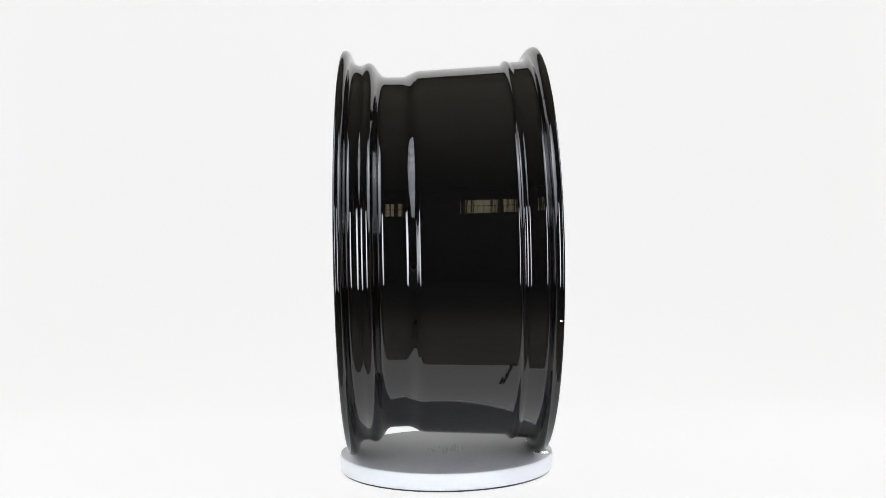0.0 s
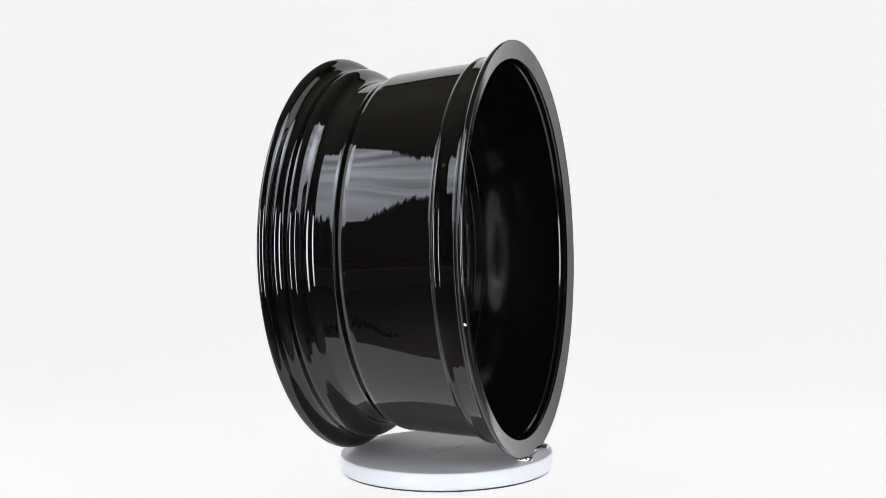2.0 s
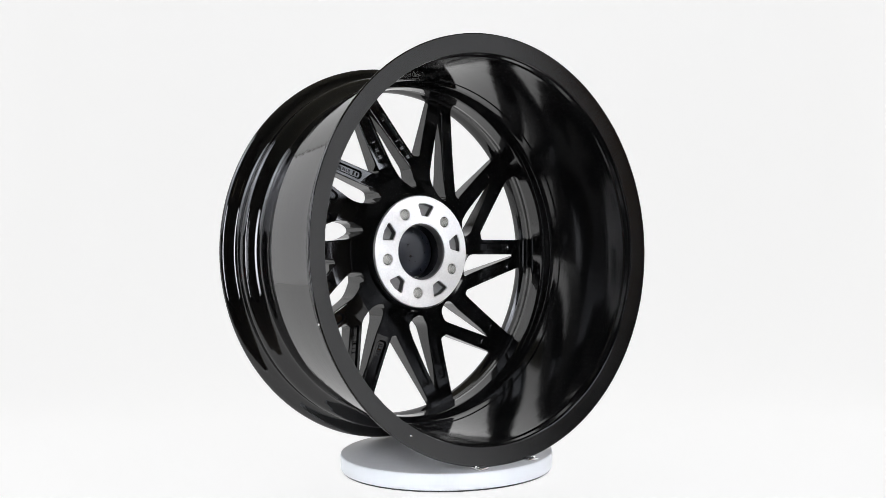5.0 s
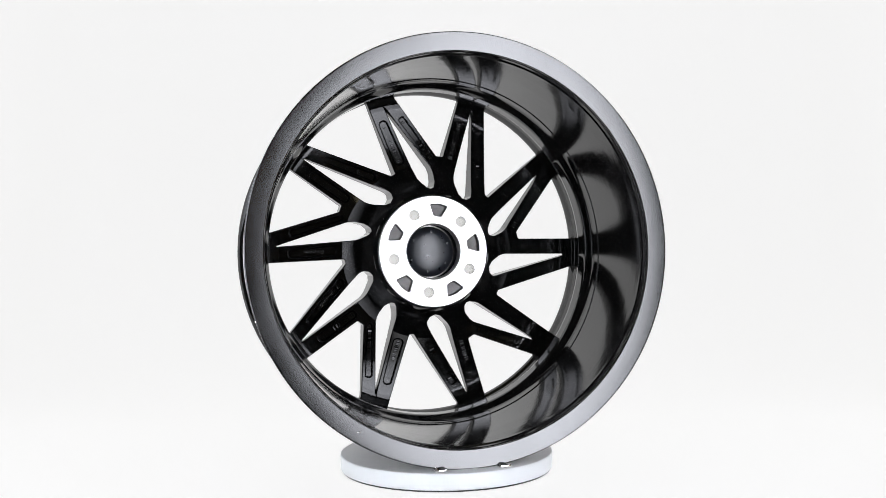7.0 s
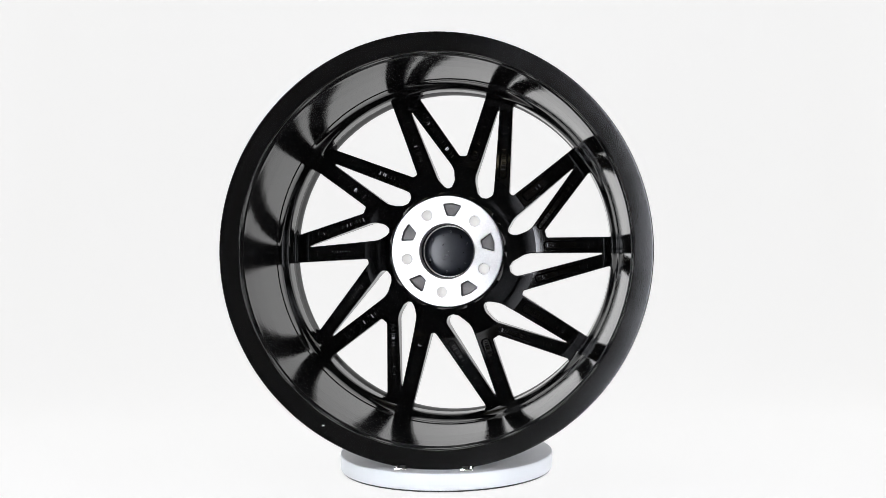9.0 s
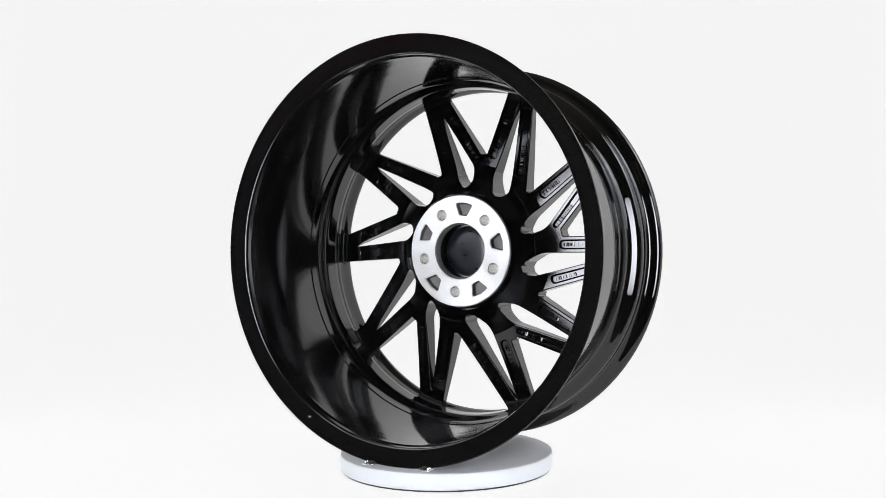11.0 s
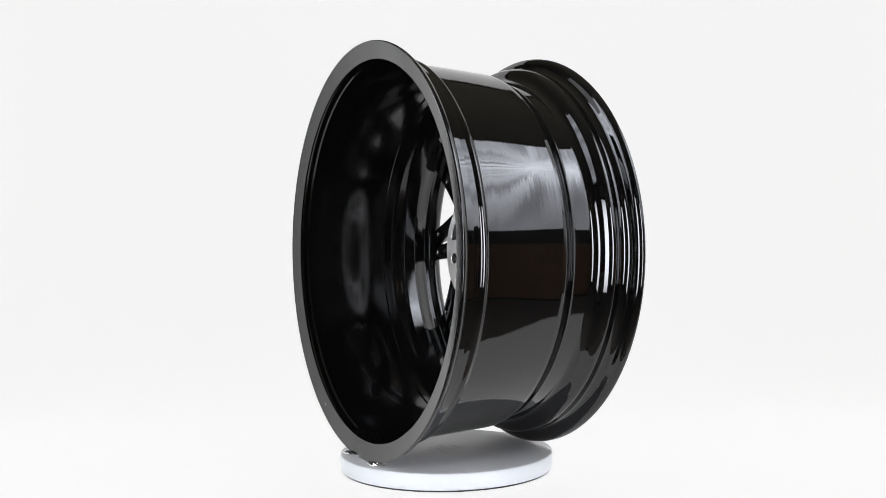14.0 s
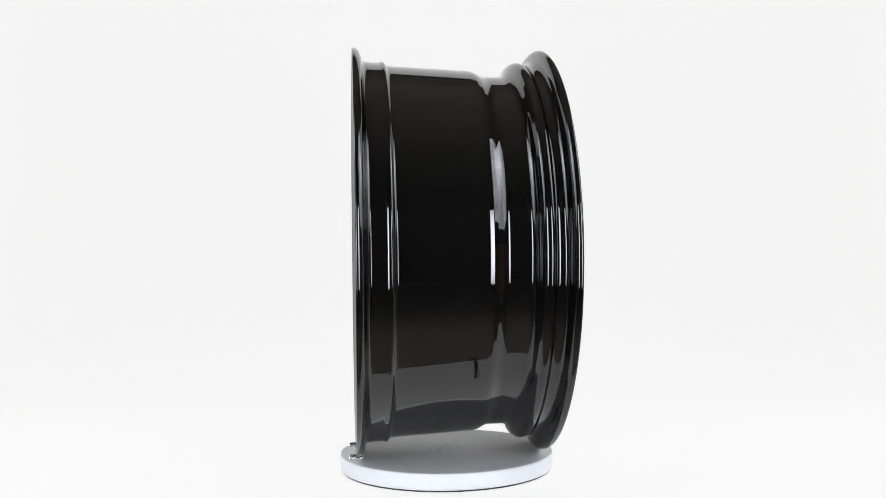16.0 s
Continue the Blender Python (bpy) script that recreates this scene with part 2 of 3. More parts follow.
# ---- the studio ----
def studio():
    # white sweep: a table top that rises into the wall behind in one curve
    bm = bmesh.new()
    line = [(-0.258, -0.012), (-0.261, -0.004), (-0.257, 0.0)]
    line += [(-0.2 + 0.1 * i, 0.0) for i in range(6)]
    for k in range(41):
        a = radians(90 * k / 40)
        line.append((0.35 + 0.95 * math.sin(a), 0.95 - 0.95 * math.cos(a)))
    line += [(1.30, 1.15), (1.30, 1.36), (1.30, 1.86), (1.314, 1.86)]
    for k in range(21):
        a = radians(90 - 90 * k / 20)
        line.append((0.35 + 0.964 * math.sin(a), 0.95 - 0.964 * math.cos(a)))
    sides = [[bm.verts.new((x, y, z)) for y, z in line] for x in np.linspace(-1.35, 1.35, 25)]
    for p, q in zip(sides, sides[1:]):
        for i in range(len(line)):
            j = (i + 1) % len(line)
            bm.faces.new((p[i], p[j], q[j], q[i]))
    bm.faces.new(sides[0]), bm.faces.new(sides[-1][::-1])
    tagged(part("backdrop", bm, SHEET, smooth=40), "seamless white sheet with an added even glow, swept up behind the turntable", "backdrop", kind="structure")
    # plain glowing cloth, unseen, added to close and brighten the corners behind the tent's sides
    for s, name in ((-1, "added_wing_west"), (1, "added_wing_east")):
        bm = bmesh.new()
        x = sorted((s * 1.37, s * 1.378))
        box(bm, x[0], x[1], 0.25, 1.3, 0.0, 1.5)
        tagged(part(name, bm, TENT), "added glowing white cloth wing out of view", "light tent", kind="structure")
    # cloth sides of the light tent, cut back in a slant at the front, with roof flaps
    for s, name in ((-1, "tent_side_west"), (1, "tent_side_east")):
        bm = bmesh.new()
        edge = [(0.22, 0.002), (-0.27, 0.002), (-0.33, 0.42), (-0.33, 1.0), (0.0, 1.2), (0.22, 1.2)]
        a = [bm.verts.new((s * 0.88, y, z)) for y, z in edge]
        b = [bm.verts.new((s * 0.888, y, z)) for y, z in edge]
        band(bm, a, b), bm.faces.new(a), bm.faces.new(b)
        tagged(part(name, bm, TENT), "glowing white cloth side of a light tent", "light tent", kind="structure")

    # the dim room round the set
    x0, x1, y0, y1, z0, z1 = -2.6, 2.6, -3.2, 1.8, -0.75, 2.5
    for name, args in (("wall_north", (x0, x1, y1, y1 + 0.1, z0, z1)), ("wall_south", (x0, x1, y0 - 0.1, y0, z0, z1)),
                       ("wall_west", (x0 - 0.1, x0, y0 - 0.1, y1 + 0.1, z0, z1)), ("wall_east", (x1, x1 + 0.1, y0 - 0.1, y1 + 0.1, z0, z1))):
        tagged(part(name, box(bmesh.new(), *args), DARK), "dark painted wall of a dim studio room", "wall", kind="structure")
    tagged(part("ceiling", box(bmesh.new(), x0 - 0.1, x1 + 0.1, y0 - 0.1, y1 + 0.1, z1, z1 + 0.1), DARK_CEILING), "dim painted studio ceiling", "ceiling", kind="structure")
    tagged(part("floor", box(bmesh.new(), x0 - 0.1, x1 + 0.1, y0 - 0.1, y1 + 0.1, z0 - 0.1, z0), FLOOR), "plain brown studio floor in dim light", "floor", kind="structure")
    # the trestle that carries the sheet
    bm = bmesh.new()
    box(bm, -0.88, 0.88, -0.24, 0.44, -0.05, -0.0125)
    for x in (-0.84, 0.78):
        for y in (-0.2, 0.36):
            box(bm, x, x + 0.06, y, y + 0.06, -0.75, -0.05)
    tagged(part("trestle_table", bm, CASE), "dark trestle table under the white sheet", "table", kind="structure")


def softbox(x, y, z, w, h):
    base = new("softbox")
    tagged(base, "glowing rectangular studio softbox on a black stand", "studio light", group="softboxes beside the camera")
    base.matrix_world = pose(x, y, 0, 0, 0, math.degrees(math.atan2(x, -y)))
    bm = bmesh.new()
    box(bm, -w / 2, w / 2, -0.004, 0.0, z - h / 2, z + h / 2)
    part("diffuser", bm, DIFFUSER, base, "glowing white cloth")
    bm = bmesh.new()
    front = [bm.verts.new((sx * (w / 2 + 0.012), 0.004, z + sz * (h / 2 + 0.012))) for sx, sz in ((-1, -1), (1, -1), (1, 1), (-1, 1))]
    back = [bm.verts.new((sx * 0.08, -0.32, z + sz * 0.08)) for sx, sz in ((-1, -1), (1, -1), (1, 1), (-1, 1))]
    band(bm, front, back)
    bm.faces.new(back)
    inner = [bm.verts.new((sx * (w / 2 + 0.001), 0.004, z + sz * (h / 2 + 0.001))) for sx, sz in ((-1, -1), (1, -1), (1, 1), (-1, 1))]
    band(bm, inner, front)
    part("case", bm, CASE, base)
    bm = bmesh.new()
    bmesh.ops.create_cone(bm, segments=16, radius1=0.016, radius2=0.012, depth=0.75 + z, cap_ends=True,
                          matrix=Matrix.Translation((0, -0.36, (z - 0.75) / 2)))
    part("stand", bm, CASE, base)
    return base


def side_softbox(s):
    """A many-sided softbox that hangs beside the table, its folds gathered round the bulb."""
    base = new("side_softbox")
    tagged(base, "many-sided glowing studio softbox with gathered folds beside the table", "studio light", group="softboxes beside the table")
    base.matrix_world = pose(s * 0.868, -0.30, 0.99)
    edge = [(-0.06, -0.54), (-0.12, -0.55), (-0.50, -0.38), (-0.62, 0.02), (-0.52, 0.40), (-0.18, 0.52), (0.12, 0.42), (0.20, 0.20), (0.18, -0.20)]
    if s > 0:
        edge[1:3] = [(-0.30, -0.54), (-0.56, -0.34)]
    bm = bmesh.new()
    a, b = [bm.verts.new((-s * 0.004, y, z)) for y, z in edge], [bm.verts.new((0, y, z)) for y, z in edge]
    band(bm, a, b), bm.faces.new(a), bm.faces.new(b)
    part("diffuser", bm, SIDE_CLOTH, base, "glowing white cloth in folds")
    bm = bmesh.new()
    rim = [bm.verts.new((s * 0.002, y * 1.015, z * 1.015)) for y, z in edge]
    back = [bm.verts.new((s * 0.010, y * 1.0, z * 1.0)) for y, z in edge]
    band(bm, rim, back), bm.faces.new(back), bm.faces.new(rim)
    part("backing", bm, CASE, base)
    bm = bmesh.new()
    bmesh.ops.create_cone(bm, segments=16, radius1=0.018, radius2=0.013, depth=1.70, cap_ends=True, matrix=Matrix.Translation((s * 0.042, -0.36, -0.89)))
    part("stand", bm, CASE, base)
    return base


def power_cable():
    """A thin cord that lies on the table before the turntable and hangs over the edge to the floor."""
    way = [Vector(p) for p in ((0.0675, -0.198, 0.0022), (0.0735, -0.222, 0.0022), (0.0785, -0.248, 0.0024), (0.081, -0.262, 0.0015),
                               (0.083, -0.270, -0.012), (0.085, -0.274, -0.10), (0.10, -0.285, -0.42), (0.12, -0.33, -0.70), (0.20, -0.42, -0.7478), (0.42, -0.55, -0.7478))]
    bm, rings_ = bmesh.new(), []
    for i, p in enumerate(way):
        d = (way[min(i + 1, len(way) - 1)] - way[max(i - 1, 0)]).normalized()
        n = d.cross(Vector((1, 0, 0))).normalized()
        o = d.cross(n)
        rings_.append([bm.verts.new(p + (n * math.cos(a) + o * math.sin(a)) * 0.0022) for a in np.linspace(0, 2 * math.pi, 9)[:-1]])
    for one, two in zip(rings_, rings_[1:]):
        band(bm, one, two)
    bm.faces.new(rings_[0]), bm.faces.new(rings_[-1])
    tagged(part("power_cable", bm, RUBBER, smooth=50), "thin black power cable hanging over the table edge", "cable")


def wooden_cabinet(x, y0, y1, top, doors):
    """A cabinet against the east wall: carcass, top, plinth, and doors with bar handles."""
    base = new("cabinet")
    tagged(base, "brown wooden cabinet with plain doors against the wall", "cabinet")
    part("body", box(bmesh.new(), x + 0.022, x + 0.45, y0, y1, -0.69, top - 0.025, 0.003), WOOD, base)
    part("top", box(bmesh.new(), x - 0.01, x + 0.46, y0 - 0.01, y1 + 0.01, top - 0.025, top, 0.004), WOOD, base)
    part("plinth", box(bmesh.new(), x + 0.05, x + 0.43, y0 + 0.02, y1 - 0.02, -0.75, -0.69), CASE, base)
    wide = (y1 - y0) / doors
    for k in range(doors):
        y = y0 + wide * k
        door = part("door", box(bmesh.new(), x, x + 0.02, y + 0.003, y + wide - 0.003, -0.685, top - 0.03, 0.002), WOOD, base)
        edge = y + (wide - 0.05 if k % 2 == 0 else 0.04)
        part("handle", box(bmesh.new(), x - 0.025, x - 0.015, edge, edge + 0.01, top - 0.40, top - 0.24, 0.002), STEEL, door, "steel bar handle")
    return base


# Gives the grey floor and pale skirting that the wheel reflects; no cabinet is known.
def stand_in_cabinet(x, y0, y1, top, doors):
    """A made-up low cabinet along the west wall, with a pale worktop."""
    base = new("stand_in_cabinet")
    tagged(base, "made-up low grey cabinet with a pale top along the wall", "cabinet")
    part("body", box(bmesh.new(), x - 0.40, x - 0.02, y0, y1, -0.70, top - 0.04, 0.003), GREY_FRONT, base)
    part("worktop", box(bmesh.new(), x - 0.41, x + 0.012, y0 - 0.01, y1 + 0.01, top - 0.04, top, 0.005), PALE_TOP, base, "pale worktop")
    part("plinth", box(bmesh.new(), x - 0.38, x - 0.06, y0 + 0.02, y1 - 0.02, -0.75, -0.70), CASE, base)
    wide = (y1 - y0) / doors
    for k in range(doors):
        y = y0 + wide * k
        part("door", box(bmesh.new(), x - 0.018, x, y + 0.003, y + wide - 0.003, -0.695, top - 0.045, 0.002), GREY_FRONT, base)
    return base


# Made up: stands in for the red stripe that the wheel reflects.
def red_stripe_roll(x, y0, y1, z, radius):
    bm = bmesh.new()
    turn = Matrix.Translation((x, (y0 + y1) / 2, z + radius)) @ Matrix.Rotation(radians(90), 4, "X")
    bmesh.ops.create_cone(bm, segments=40, radius1=radius, radius2=radius, depth=y1 - y0, cap_ends=True, matrix=turn)
    bmesh.ops.create_cone(bm, segments=24, radius1=0.026, radius2=0.026, depth=y1 - y0 + 0.03, cap_ends=True, matrix=turn)
    tagged(part("red_stripe_roll", bm, RED, smooth=40), "long red roll made up for the red stripe in the reflections", "paper roll")


def wall_light():
    base = new("wall_light")
    tagged(base, "dim warm upright wall light in a dark frame", "wall light")
    part("shade", box(bmesh.new(), 0.005, 0.120, -3.196, -3.15, 1.46, 1.96, 0.012), WARM, base, "warm glowing shade", smooth=30)
    for z in (1.44, 1.71, 1.96):
        part("clasp", box(bmesh.new(), -0.005, 0.130, -3.2, -3.14, z, z + 0.02, 0.003), CASE, base, smooth=30)
    return base


studio()
for side in (-1, 1):
    side_softbox(side)
power_cable()
wooden_cabinet(2.10, -2.35, -0.45, 0.40, 4)
stand_in_cabinet(-2.15, -2.95, -0.35, -0.15, 5)
red_stripe_roll(-2.28, -2.75, -0.55, -0.15, 0.075)
wall_light()
softbox(-0.700, -1.28, 0.33, 0.32, 1.02)
softbox(0.695, -1.28, 0.33, 0.32, 1.02)


# ---- the turntable ----
def turntable():
    base = new("turntable")
    tagged(base, "round white motorised turntable with a grey top plate", "turntable")
    edge = [(-0.0204, 0.0), (-0.0204, 0.1430), (-0.0196, 0.1440), (-0.0015, 0.1445), (-0.0004, 0.1441), (0.0, 0.1434), (0.0, 0.0)]
    platter = part("platter", lathe([(TT + u, max(r, 0.0003)) for u, r in edge], 192, upright=True), WHITE_SIDE, base, "white lacquered disc", smooth=35)
    part("top_plate", lathe([(TT - 0.001, 0.0003), (TT - 0.001, 0.1428), (TT + 0.0003, 0.1428), (TT + 0.0006, 0.1422), (TT + 0.0006, 0.0003)], 192, upright=True),
         PLATE, platter, "satin grey metal plate", smooth=35)
    part("foot", lathe([(0.0, 0.0003), (0.0, 0.1418), (TT - 0.0204, 0.1418), (TT - 0.0204, 0.0003)], 96, upright=True), RUBBER, base, "dark rubber foot")
    bm = bmesh.new()
    for i in range(26):
        a, r = random.uniform(0, 6.28), random.uniform(0, 0.028)
        w, d = random.uniform(0.004, 0.016), random.uniform(0.0004, 0.0011)
        x, y = r * math.cos(a) - 0.002, r * math.sin(a) * 0.9
        vs = [bm.verts.new((x + w * math.cos(t), y + d * math.sin(t), TT + 0.0009)) for t in np.linspace(0, 6.28, 9)[:-1]]
        bm.faces.new(vs)
    part("scuffs", bm, SMUDGE, platter, "dull scuff marks")
    return base, platter


TURNTABLE, PLATTER = turntable()


def clip(x):
    ob = new("wheel_clip")
    tagged(ob, "small bright steel clip that stops the wheel on the turntable", "clip", group="clips at the foot of the wheel")
    c = Matrix.Translation((x, -0.1235, TT + 0.0007))
    bm = box(bmesh.new(), -0.008, 0.008, -0.0095, 0.0095, 0.0, 0.0034, 0.001, c)
    part("base_bar", bm, STEEL, ob, smooth=30)
    s = 1 if x > 0 else -1
    bm = box(bmesh.new(), -0.0035, 0.0035, -0.0080, 0.0080, 0.0034, 0.0050, 0.0006, c @ Matrix.Translation((-s * 0.002, 0, 0)))
    part("stop", bm, RUBBER, ob, "black rubber stop", smooth=30)
    for y in (-0.005, 0.0, 0.005):
        bm = bmesh.new()
        bmesh.ops.create_cone(bm, segments=10, radius1=0.0014, radius2=0.0011, depth=0.0014, cap_ends=True, matrix=c @ Matrix.Translation((s * 0.005, y, 0.0041)))
        part("rivet", bm, STEEL, ob)
    return ob


CLIPS = [clip(-0.0415), clip(0.0405)]


# ---- the wheel ----
# (u, r) in millimetres; u runs along the axle to the inner side of the wheel
OUTER = [(122.6, 271.2), (122.0, 272.1), (120.4, 272.3), (117.2, 271.4), (113.6, 268.4), (111.2, 264.0), (110.2, 259.0), (108.6, 255.6), (105.5, 254.0),
         (97, 253.3), (88.5, 252.9), (86.6, 253.6), (84.4, 254.5), (82.0, 254.3), (80.2, 252.4), (78.6, 250.0), (76.0, 248.8),
         (60, 247.8), (34, 246.5), (5, 245.0), (-18, 243.7), (-28, 243.2), (-33, 242.5), (-38, 240.6), (-42.5, 238.2), (-46.5, 236.2), (-51, 235.2),
         (-62, 235.2), (-72, 235.3), (-75.5, 235.9), (-78.8, 237.9), (-81.8, 241.8), (-85.0, 247.0), (-88.2, 251.2), (-92.0, 253.7), (-96.0, 254.1),
         (-99.5, 252.6), (-102.5, 251.2), (-106.5, 251.0), (-110.5, 251.8), (-113.5, 254.0), (-115.6, 258.0), (-117.4, 263.5), (-119.4, 267.6),
         (-122.2, 270.0), (-125.0, 270.5), (-127.0, 269.6), (-127.8, 267.4)]
INNER = [(-127.4, 258.0), (-126.0, 248.0), (-123.0, 241.5), (-119.5, 237.2), (-116.2, 234.7), (-113.6, 233.8), (-110.5, 233.8), (-107.0, 234.6), (-100.0, 237.4),
         (-94.0, 238.3), (-88.0, 237.2), (-82.0, 234.8), (-77.0, 232.8), (-72.0, 231.9), (-54.0, 231.8), (-51.0, 232.1), (-48.0, 233.1), (-44.0, 235.2), (-40.0, 237.3), (-37.0, 238.6), (-34.0, 239.3), (-30.0, 239.6),
         (-20.4, 240.0), (-19.6, 240.9), (10.0, 242.0), (50.0, 243.5), (80.0, 244.9), (100.0, 246.0), (105.0, 246.2), (106.4, 247.6), (113.2, 248.2), (115.2, 248.9), (117.8, 258.0)]


def supported(points):
    """Puts points close to both ends of long straight stretches, so that the rounding stays at the corners."""
    out, n = [], len(points)
    for i, (u, r) in enumerate(points):
        v, q = points[(i + 1) % n]
        out.append((u, r))
        d = math.hypot(v - u, q - r)
        if d > 5.0:
            for k in (0.9 / d, 1 - 0.9 / d):
                out.append((u + (v - u) * k, r + (q - r) * k))
    return out


CREASE_R = 0.126                             # where the cone of the hub meets the backs of the spokes
# how steeply the back falls away, in degrees, at radii in millimetres
SLOPE_R = [60, 78, 84, 95, 101, 106, 111, 125.9, 126.0, 140, 150, 170, 190, 222, 245]
SLOPES = [12, 32, 40, 40, 36, 29, 23, 20, 13.2, 11.2, 10.2, 8.8, 7.4, 6.6, 6.4]
FINE_R = np.arange(60, 245.01, 0.25)
FALL = np.concatenate(([0.0], np.cumsum(np.tan(np.radians(np.interp((FINE_R[1:] + FINE_R[:-1]) / 2, SLOPE_R, SLOPES)))) * 0.25))
BACK_U = -84.8 + float(np.interp(126.0, FINE_R, FALL)) - FALL


def back_u(r):
    return float(np.interp(r * 1000, FINE_R, BACK_U)) / 1000


def front_u(r):
    return float(np.interp(r * 1000, [60, 150, 222, 240], [-110, -111.5, -111.5, -111.5])) / 1000


def loops_of(edges):
    """The closed loops of verts that the given edges make."""
    left, out = set(edges), []
    while left:
        e = left.pop()
        loop = [e.verts[0], e.verts[1]]
        while True:
            nxt = [f for f in loop[-1].link_edges if f in left]
            if not nxt:
                break
            left.discard(nxt[0])
            v = nxt[0].other_vert(loop[-1])
            if v is loop[0]:
                break
            loop.append(v)
        out.append(loop)
    return out


def refined(bm, longest):
    """Halves every inner edge that is longer than the given length, until none is."""
    for _ in range(8):
        edges = [e for e in bm.edges if len(e.link_faces) == 2 and e.calc_length() > longest]
        if not edges:
            break
        bmesh.ops.subdivide_edges(bm, edges=edges, cuts=1)
        bmesh.ops.triangulate(bm, faces=[f for f in bm.faces if len(f.verts) > 3], quad_method="SHORT_EDGE")


def cut_round(bm, radius):
    """Cuts flat faces along a circle round the axle; gives the verts on it."""
    on = set()
    for e in list(bm.edges):
        p, q = e.verts
        a, b = math.hypot(p.co.x, p.co.z) - radius, math.hypot(q.co.x, q.co.z) - radius
        if a * b < 0 and min(abs(a), abs(b)) > 1e-6:
            on.add(bmesh.utils.edge_split(e, p, a / (a - b))[1])
    for f in list(bm.faces):
        cut = [v for v in f.verts if v in on]
        if len(cut) == 2 and not any(cut[1] in e.verts for e in cut[0].link_edges if e in f.edges):
            bmesh.utils.face_split(f, cut[0], cut[1])
    return on


def turned_normals(me):
    """Shades the turned faces as one even surface round the axle, with a crisp line where the hub's cone ends."""
    normals = [Vector(n.vector) for n in me.corner_normals]
    on = me.attributes["turned"].data
    for f in me.polygons:
        if not on[f.index].value:
            continue
        outside = math.hypot(f.center.x, f.center.z) > CREASE_R
        for k in f.loop_indices:
            p = me.vertices[me.loops[k].vertex_index].co
            r = math.hypot(p.x, p.z)
            beside = max(r * 1000, 126.0) if outside else min(r * 1000, 125.9)
            slope = radians(float(np.interp(beside, SLOPE_R, SLOPES)))
            normals[k] = Vector((math.sin(slope) * p.x / r, -math.cos(slope), math.sin(slope) * p.z / r))
    me.normals_split_custom_set(normals)
    me.attributes.remove(me.attributes["turned"])


def spoke_pair(name, corners, pockets):
    """One fork of two spokes with its root: outline, back turned round the axle, rounded edges, and a sunk pocket in each arm."""
    line = divided(rounded(corners), 0.004)

    def soft(p):
        return max(0.0, min(1.0, (p.length - 0.086) / 0.004))

    bm = bmesh.new()

    def ring(points):
        return [bm.verts.new((p.x, 0, p.y)) for p in points]

    loops = [ring(inset(line, lambda p: 0.0005 * soft(p)))]
    for x0, y0, x1, y1, w0, w1 in pockets:
        a, b = Vector((x0, y0)), Vector((x1, y1))
        d = (b - a).normalized()
        n = Vector((-d.y, d.x))
        c = [a - n * w0, b - n * w1, b + n * w1, a + n * w0]
        loops.append(ring(divided(rounded([(p.x, p.y, min(w0, w1) * 0.92) for p in c], 7), 0.004)))
    filled(bm, loops)
    refined(bm, 0.0045)
    for r in (0.084, 0.088, 0.092, 0.096, 0.100, 0.104, 0.108, 0.112, 0.118):
        cut_round(bm, r)
    cut_round(bm, CREASE_R)
    bmesh.ops.triangulate(bm, faces=[f for f in bm.faces if len(f.verts) > 3])
    turned_face = bm.faces.layers.int.new("turned")
    for face in bm.faces:
        face[turned_face] = 1
    rims = loops_of([e for e in bm.edges if len(e.link_faces) == 1])
    rims.sort(key=lambda l: -sum((v.co - l[i - 1].co).length for i, v in enumerate(l)))

    def flat(loop):
        return [Vector((v.co.x, v.co.z)) for v in loop]

    shapes = [flat(l) for l in rims]
    for v in bm.verts:
        v.co.y = -back_u(math.hypot(v.co.x, v.co.z))
    def at(points, depth):
        return [bm.verts.new((p.x, -(back_u(p.length) - depth), p.y)) for p in points]

    for loop, shape in list(zip(rims, shapes))[1:]:
        rows = [loop] + [at(inset(shape, lambda p: i), d) for i, d in ((0.0003, 0.0002), (0.0007, 0.0007), (0.0015, 0.0018), (0.0023, 0.0030))]
        for one, two in zip(rows, rows[1:]):
            band(bm, one, two)
        before = set(bm.faces)
        filled(bm, [rows[-1]])
        for face in set(bm.faces) - before:
            face.material_index, face[turned_face] = 1, 1
    outer = shapes[0]
    rows = [rims[0]] + [at(inset(outer, lambda p: -i * soft(p)), d)
                        for i, d in ((0.0005, 0.00012), (0.0009, 0.0004), (0.00115, 0.0009), (0.0013, 0.0018), (0.00135, 0.0030))]
    rows.append([bm.verts.new((p.x, -front_u(p.length), p.y)) for p in inset(outer, lambda p: -0.0019 * soft(p))])
    for one, two in zip(rows, rows[1:]):
        band(bm, one, two)
    filled(bm, [rows[-1]])
    spoke = part(name, bm, CAST, None, smooth=38)
    spoke.data.materials.append(MARKS)
    turned_normals(spoke.data)
    return spoke


def pocket(r0, r1, one, two, margin=3.7):
    """A pocket along the middle of an arm, from the arm's two edges: (r, degrees) to (r, degrees) each."""
    def crossing(edge, r):
        p, q = (Vector(polar(*e)[:2]) for e in edge)
        f = (r / 1000 - p.length) / (q.length - p.length)
        return p.lerp(q, f)

    ends = []
    for r in (r0, r1):
        p, q = crossing(one, r), crossing(two, r)
        d = (crossing(one, r + 5) - p).normalized()
        wide = abs((q - p).cross(d)) / 2
        ends.append(((p + q) / 2, wide - margin / 1000))
    (p, w0), (q, w1) = ends
    return (p.x, p.y, q.x, q.y, w0, w1)


